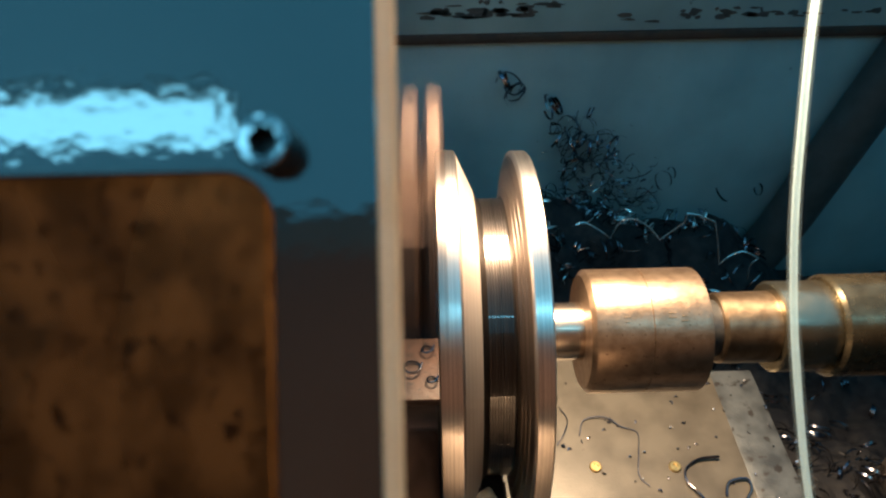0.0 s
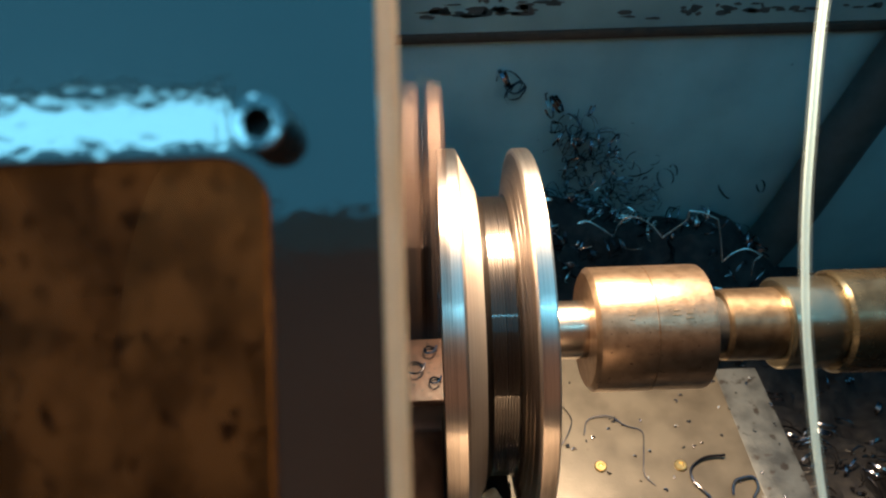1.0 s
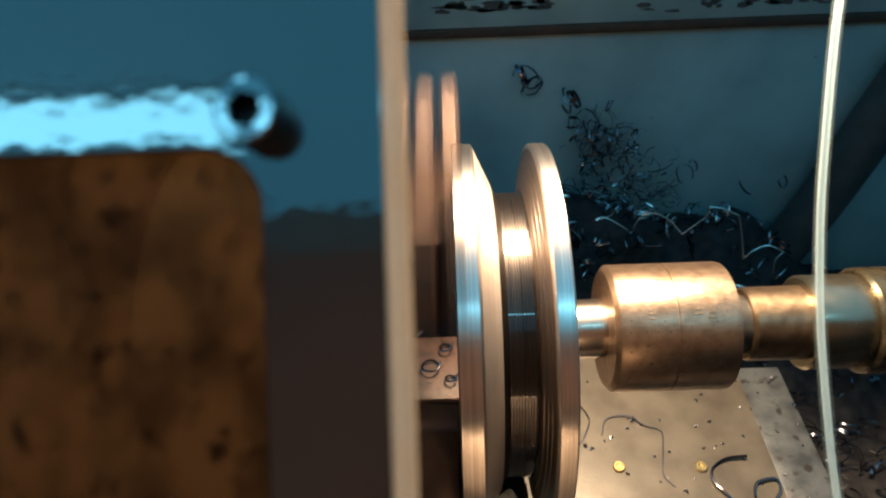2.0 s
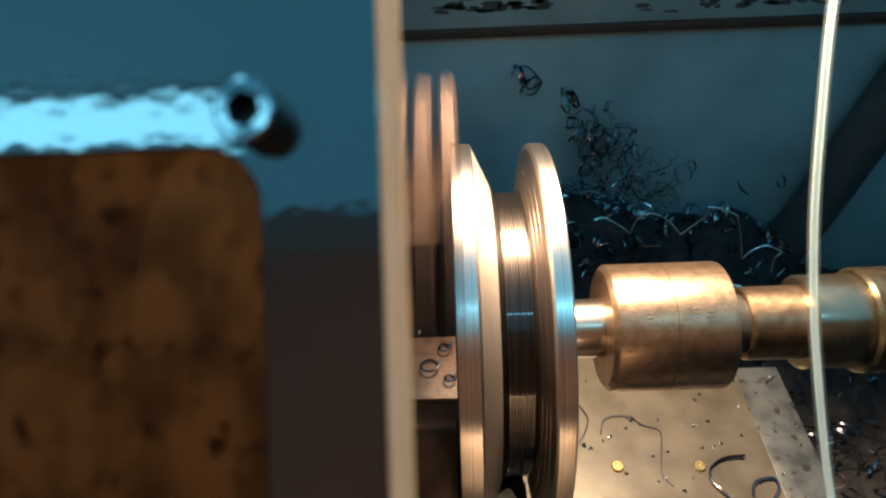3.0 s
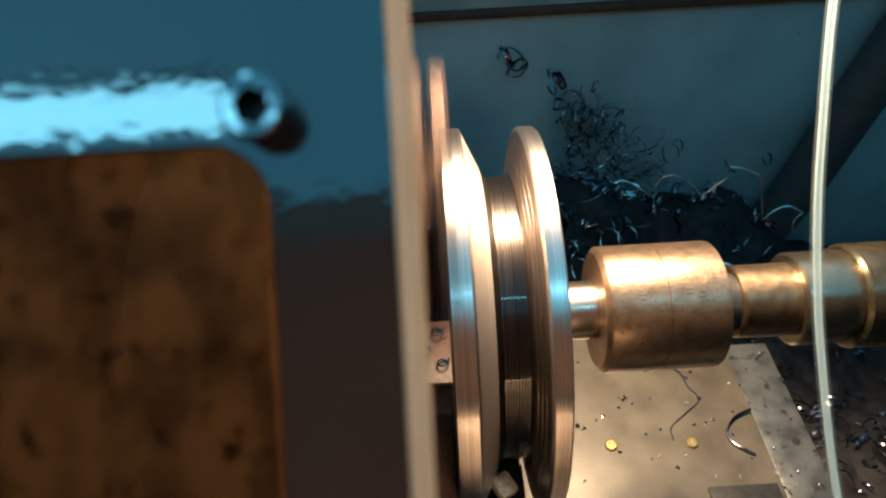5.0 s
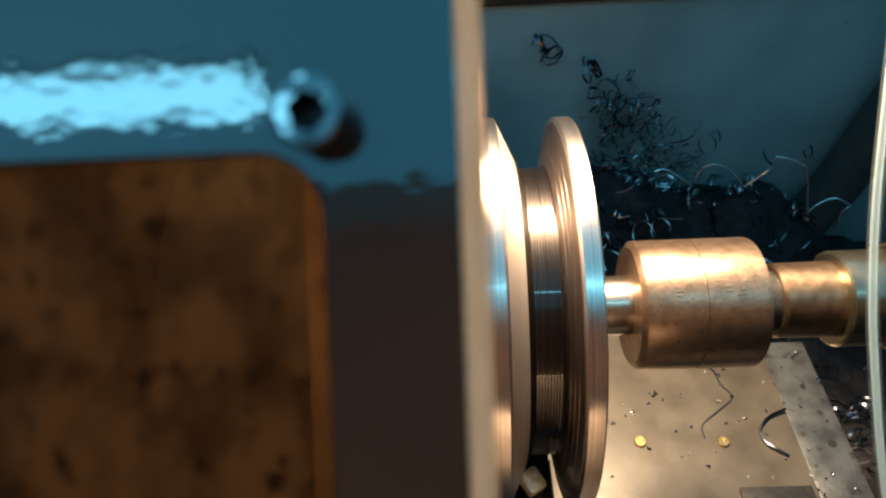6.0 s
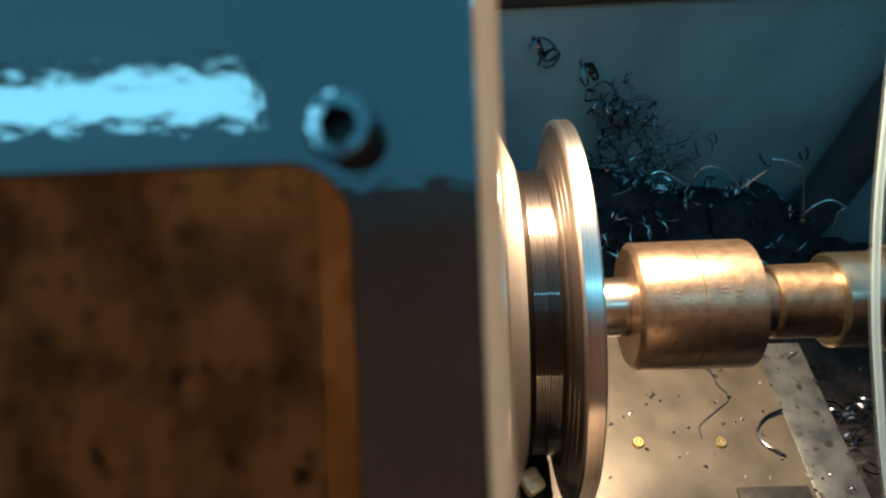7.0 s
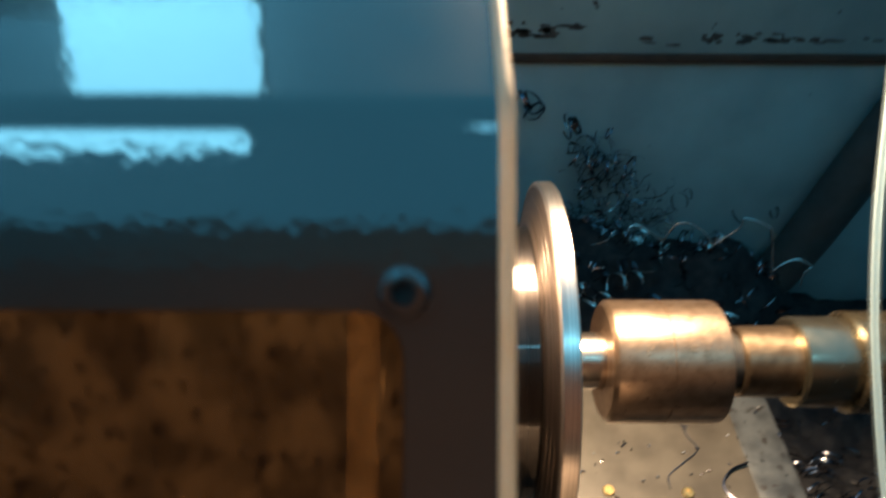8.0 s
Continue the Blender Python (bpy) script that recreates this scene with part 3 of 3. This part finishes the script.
def build_heap():
    bm = bmesh.new()
    nx, ny = 110, 64
    grid = [[None] * (ny + 1) for _ in range(nx + 1)]
    for i in range(nx + 1):
        for j in range(ny + 1):
            x, y = -0.45 + 1.5 * i / nx, -0.30 + 0.84 * j / ny
            grid[i][j] = bm.verts.new((x, y, max(heap_height(x, y), -0.512)))
    for i in range(nx):
        for j in range(ny):
            bm.faces.new((grid[i][j], grid[i + 1][j], grid[i + 1][j + 1], grid[i][j + 1]))
    ob = new("swarf_heap", mesh_of(bm, "swarf_heap", HEAP))
    tagged(ob, "black oily heap of steel swarf in the tray", "swarf", "", "stuff")
    rnd = random.Random(11)
    verts, faces = [], []

    def add(points, width, m):
        base = len(verts)
        for k, p in enumerate(points):
            q = m @ Vector(p)
            r = m.to_3x3() @ Vector((0, 0, width))
            verts.append(q[:])
            verts.append((q + r)[:])
            if k:
                b = base + 2 * k
                faces.append((b - 2, b - 1, b + 1, b))

    def flush(name, mat, label):
        me = bpy.data.meshes.new(name)
        me.from_pydata(verts, [], faces)
        for p in me.polygons:
            p.use_smooth = True
        me.materials.append(mat)
        tagged(new(name, me), label, "swarf", "", "stuff")
        verts.clear()
        faces.clear()

    def scatter(count, spot, most=2.2):
        for _ in range(count):
            x, y, z = spot()
            add(curl(rnd, rnd.uniform(0.25 * most, most), rnd.uniform(0.006, 0.017), rnd.uniform(-0.01, 0.02)), rnd.uniform(0.0012, 0.003),
                pose(x, y, z, rnd.uniform(0, 360), rnd.uniform(0, 360), rnd.uniform(0, 360)))

    def on_heap():
        x, y = rnd.gauss(0.25, 0.16), rnd.uniform(0.18, 0.53)
        return x, y, heap_height(x, y) + 0.004

    def on_wall():
        u = rnd.random() ** 0.6
        return 0.185 + 0.105 * u + rnd.gauss(0, 0.012 + 0.05 * u), rnd.uniform(0.515, 0.54), -0.155 - 0.165 * u + rnd.gauss(0, 0.014)

    def in_front():
        x, y = rnd.uniform(0.29, 0.62), rnd.uniform(-0.16, 0.2)
        return x, y, heap_height(x, y) + 0.003

    def behind_chuck():
        x, y = rnd.uniform(-0.08, 0.12), rnd.uniform(0.16, 0.50)
        return x, y, heap_height(x, y) + 0.003

    scatter(330, on_heap)
    scatter(90, on_wall, 0.75)
    scatter(60, on_wall, 1.4)
    for x, z in ((0.098, -0.103), (0.115, -0.114), (0.168, -0.150), (0.195, -0.182), (0.215, -0.205), (0.235, -0.212)):
        for _ in range(2):
            add(curl(rnd, rnd.uniform(0.8, 1.5), rnd.uniform(0.011, 0.018), 0.008), rnd.uniform(0.003, 0.005),
                pose(x + rnd.gauss(0, 0.006), 0.528, z + rnd.gauss(0, 0.006), 90 + rnd.gauss(0, 25), rnd.gauss(0, 25), rnd.uniform(0, 360)))
    scatter(150, in_front)
    scatter(120, behind_chuck)
    flush("swarf_curls", SWARF, "tangled blue-black steel swarf curls")

    # Pale curls: glints of light on the dark swarf, put in as lighter metal.
    def glints():
        x, y = rnd.gauss(0.24, 0.10), rnd.uniform(0.30, 0.50)
        return x, y, heap_height(x, y) + 0.006

    def low_glints():
        x, y = rnd.uniform(0.30, 0.60), rnd.uniform(-0.16, 0.15)
        return x, y, heap_height(x, y) + 0.005

    scatter(45, glints)

    def wall_glints():
        x, y, z = on_wall()
        return x, y - 0.006, z
    scatter(12, wall_glints, 0.4)
    scatter(3, low_glints)
    flush("glint_curls", BRIGHT_SWARF, "a few pale steel curls that stand in for glints on the swarf")


def build_chain():
    arcs = [[(0.179, -0.214), (0.190, -0.211), (0.209, -0.223), (0.228, -0.239)],
            [(0.228, -0.239), (0.232, -0.221), (0.239, -0.208)],
            [(0.239, -0.208), (0.253, -0.207), (0.274, -0.220), (0.294, -0.244)],
            [(0.294, -0.244), (0.310, -0.226), (0.320, -0.213), (0.320, -0.199)],
            [(0.320, -0.199), (0.337, -0.203), (0.360, -0.215)],
            [(0.360, -0.215), (0.372, -0.247), (0.386, -0.292)],
            [(0.386, -0.292), (0.396, -0.277), (0.413, -0.269), (0.437, -0.282)],
            [(0.437, -0.282), (0.430, -0.295), (0.434, -0.320)]]
    points = []
    for arc in arcs:
        points += smooth_line([(x, 0.36, z) for x, z in arc], 5)[:-1 if arc is not arcs[-1] else None]
    chain = thing("long_curled_chip", "long wavy bright steel chip lying on the swarf", "metal chip")
    part("curl", tube(points, 0.0013, 6), BRIGHT_SWARF, chain)
    return chain


def plate_chip(points, width, mat, label):
    chip = thing("metal_chip", label, "metal chip", pose(0, 0, PLATE_Z), "chips on the plate")
    part("curl", tube(smooth_line([(x, y, z + width) for x, y, z in points], 6), width, 6), mat, chip)
    return chip


def build_plate_chips():
    long_s = plate_chip([(0.136, 0.067, 0), (0.1437, 0.0844, 0.001), (0.1643, 0.0868, 0.002), (0.179, 0.0761, 0.001), (0.1942, 0.0689, 0), (0.1903, 0.047, 0.001), (0.1853, 0.0234, 0), (0.1928, 0.0116, 0)],
                        0.0006, SWARF, "long wavy dark steel chip on the plate")
    small = plate_chip([(0.1207, 0.1012, 0), (0.1267, 0.0853, 0.001), (0.121, 0.0692, 0.002), (0.1123, 0.057, 0)], 0.0006, SWARF, "short bent dark steel chip on the plate")
    hook = plate_chip([(0.2654, 0.0386, 0.003), (0.2458, 0.0371, 0.002), (0.2311, 0.0283, 0), (0.2283, 0.0157, 0.001), (0.233, 0.0065, 0.002), (0.2395, -0.0016, 0)],
                      0.0013, SWARF, "dark blue hooked steel chip on the plate")
    ring = plate_chip([(0.2609, 0.0001, 0), (0.2635, 0.0085, 0.001), (0.2689, 0.0138, 0.002), (0.284, 0.0159, 0.002), (0.2856, 0.0062, 0.001), (0.2783, -0.0034, 0)],
                      0.0013, SWARF, "dark blue ring-shaped steel chip on the plate")
    for x, y, r in ((-0.030, 0.152, 0.010), (-0.009, 0.135, 0.006), (-0.014, 0.176, 0.007)):
        plate_chip([(x + r * math.cos(a), y + r * math.sin(a), 0.002 * a) for a in (0.3, 1.2, 2.1, 3.0, 3.9, 4.8, 5.6, 6.4)], 0.0011, SWARF,
                   "dark coiled steel chip on the plate")
    rnd = random.Random(3)
    for _ in range(64):
        x, y, a, r = rnd.uniform(0.11, 0.335), rnd.uniform(-0.02, 0.15), rnd.uniform(0, 6.28), rnd.uniform(0.0006, 0.0030)
        z = -0.0022 if x > 0.289 else 0.0
        plate_chip([(x, y, z), (x + r * math.cos(a), y + r * math.sin(a), z + 0.0006), (x + 1.6 * r * math.cos(a + 0.7), y + 1.6 * r * math.sin(a + 0.7), z)],
                   rnd.uniform(0.0004, 0.0009), rnd.choice((SWARF, BRIGHT_SWARF, SWARF, SWARF, SWARF)), "tiny steel crumb on the plate")
    return long_s, small, hook, ring


def build_flying_chip():
    chip = thing("flying_chip", "bright curled steel chip thrown off the tool", "metal chip")
    pts = [(0.010 * (1 + 0.02 * i) * math.cos(0.5 * i), 0.010 * (1 + 0.02 * i) * math.sin(0.5 * i), 0.0022 * i) for i in range(26)]
    part("curl", ribbon(pts, 0.0017, 0.0006, (0.2, 0.1, 1)), BRIGHT_SWARF, chip)
    return chip


long_s, small, hook, ring = build_plate_chips()
flying = build_flying_chip()
more_flying = [copy_thing(flying, pose(x, -0.135, -0.10)) for x in (0.026, 0.034)]
build_tool()
build_wall_shadow()
build_heap()
chain = build_chain()


# ---- lamps ----
def build_lamps():
    work = thing("work_lamp", "small machine lamp with a conical metal shade above the wheel", "work lamp")
    m = look(LAMP_AT, LAMP_TO) @ pose(0, 0, 0, 0, 90, 0)
    part("shade", turned([(0.0, 0.062), (-0.03, 0.055), (-0.075, 0.028), (-0.10, 0.026), (-0.10, 0.0), (-0.098, 0.0), (-0.098, 0.024), (-0.074, 0.026),
                          (-0.029, 0.053), (0.0, 0.060)], 48, closed=True), DARK_STEEL, work, "", m @ pose(0.012, 0, 0))
    part("arm", tube(smooth_line([(-0.005, 0.215, 0.485), (-0.01, 0.32, 0.56), (0.02, 0.48, 0.50), (0.05, 0.538, 0.33)], 6), 0.008, 10), DARK_STEEL, work)
    for (x, y), (w, d) in (((-0.875, -1.0), (0.85, 0.12)), ((0.65, -0.80), (1.22, 0.07))):
        light = thing("ceiling_light", "cool white rectangular ceiling light fitting", "ceiling light", pose(x, y, 1.5), "ceiling lights")
        part("housing", box((w + 0.004, d + 0.004, 0.022), (0, 0, 0.004), 0.002), PLASTER, light)
        part("diffuser", box((w, d, 0.006), (0, 0, -0.011), 0.001), LIGHT_PANEL, light)
    # Unseen panel, added to mirror as a bright window in the guard's top.
    panel = thing("window_light_panel", "unseen tilted light panel that stands in for a window's reflection", "light panel", pose(-0.84, 1.295, 1.56, 38, 0, 0))
    part("housing", box((0.59, 0.022, 0.80), (0, 0.004, 0), 0.003), PLASTER, panel)
    part("diffuser", box((0.56, 0.006, 0.77), (0, -0.011, 0), 0.001), BRIGHT_PANEL, panel)


build_lamps()


# ---- swaying tube at the side ----
def build_tube():
    hose = thing("hanging_tube", "thin clear plastic tube of milky coolant hanging beside the tailstock", "plastic tube")
    line = smooth_line([(0.030, 0, 0.22), (0.0165, 0, 0.14), (0.0080, 0, 0.095), (0.0030, 0, 0.050), (0.0006, 0, 0.020), (0.0, 0, -0.010), (0.0010, 0, -0.035), (0.0045, 0, -0.075), (0.012, 0, -0.12), (0.020, 0, -0.16)], 8)
    part("tube_wall", tube(line, 0.0023, 14), CLEAR_TUBE, hose, "clear hazy tube wall")
    part("coolant", tube(line, 0.0013, 12), TUBE, hose, "bright milky coolant inside the tube")
    return hose


hose = build_tube()


# ---- motion ----
def spin(t):
    """Degrees that the spindle has turned at t seconds."""
    return 88.0 * FPS * t


def motions():
    turning = [(k / FPS, pose(0, 0, 0, spin(k / FPS) + 18)) for k in range(8 * FPS + 1)]
    walk(chuck, turning)
    walk(wheel, turning)
    walk(chain, [(0.0, pose(0, 0, 0)), (4.0, pose(0, 0, 0)), (5.3, pose(0.042, 0, 0.031)), (8.0, pose(0.042, 0, 0.031))])
    rest = Matrix.Translation((0, 0, PLATE_Z))
    for chip, x0, y0, x1, y1, turn in ((long_s, 0.187, 0.05, 0.226, 0.068, -40), (small, 0.12, 0.078, 0.150, -0.09, 60),
                                       (hook, 0.240, 0.018, 0.270, 0.034, 18), (ring, 0.272, 0.006, 0.300, -0.13, 40)):
        there = Matrix.Translation((x1, y1, PLATE_Z)) @ pose(0, 0, 0, 0, 0, turn) @ Matrix.Translation((-x0, -y0, 0))
        lift = Matrix.Translation(((x0 + x1) / 2, (y0 + y1) / 2, PLATE_Z + 0.02)) @ pose(0, 0, 0, 0, 0, turn / 2) @ Matrix.Translation((-x0, -y0, 0))
        walk(chip, [(0.0, rest), (4.1, rest), (4.5, lift), (4.9, there), (8.0, there)])
    walk(flying, [(0.0, pose(0.030, -0.135, -0.10)), (3.9, pose(0.030, -0.135, -0.10)), (4.0, pose(0.055, -0.11, 0.06, 30)), (4.1, pose(0.10, 0.02, 0.10, 80, 20)),
                  (4.2, pose(0.085, 0.10, 0.07, 120, 60)), (4.4, pose(0.17, 0.34, -0.20, 160, 90)), (4.6, pose(0.19, 0.38, -0.315, 170, 100)), (8.0, pose(0.19, 0.38, -0.315, 170, 100))])
    walk(more_flying[0], [(0.0, pose(0.026, -0.135, -0.10)), (3.95, pose(0.026, -0.135, -0.10)), (4.1, pose(0.13, 0.10, 0.10, 60, 40)), (4.2, pose(0.19, 0.24, 0.0, 100, 70)),
                          (4.4, pose(0.25, 0.36, -0.20, 140, 90)), (4.6, pose(0.27, 0.39, -0.30, 160, 95)), (8.0, pose(0.27, 0.39, -0.30, 160, 95))])
    walk(more_flying[1], [(0.0, pose(0.034, -0.135, -0.10)), (4.0, pose(0.034, -0.135, -0.10)), (4.1, pose(0.11, 0.03, 0.085, 40, 10)), (4.2, pose(0.105, 0.045, 0.07, 80, 30)),
                          (4.4, pose(0.21, 0.30, -0.15, 120, 60)), (4.6, pose(0.22, 0.36, -0.305, 150, 80)), (8.0, pose(0.22, 0.36, -0.305, 150, 80))])
    sway = [(0.0, 0.1273, -0.1253, 0.178), (0.5, 0.126, -0.1267, 0.178), (1.0, 0.1304, -0.1239, 0.1737), (1.5, 0.1307, -0.1166, 0.166),
            (3.0, 0.1286, -0.1179, 0.1668), (3.5, 0.1304, -0.1142, 0.1666), (4.0, 0.1307, -0.1159, 0.1692), (5.5, 0.1335, -0.1241, 0.1584),
            (6.0, 0.1385, -0.1156, 0.1543), (6.5, 0.1352, -0.1196, 0.1505), (7.0, 0.1389, -0.1177, 0.1575), (7.5, 0.1334, -0.125, 0.1632),
            (7.8, 0.1407, -0.1163, 0.172), (8.0, 0.1423, -0.1154, 0.1963)]
    walk(hose, [(t, pose(x, y, z, -43, 2)) for t, x, y, z in sway])


motions()
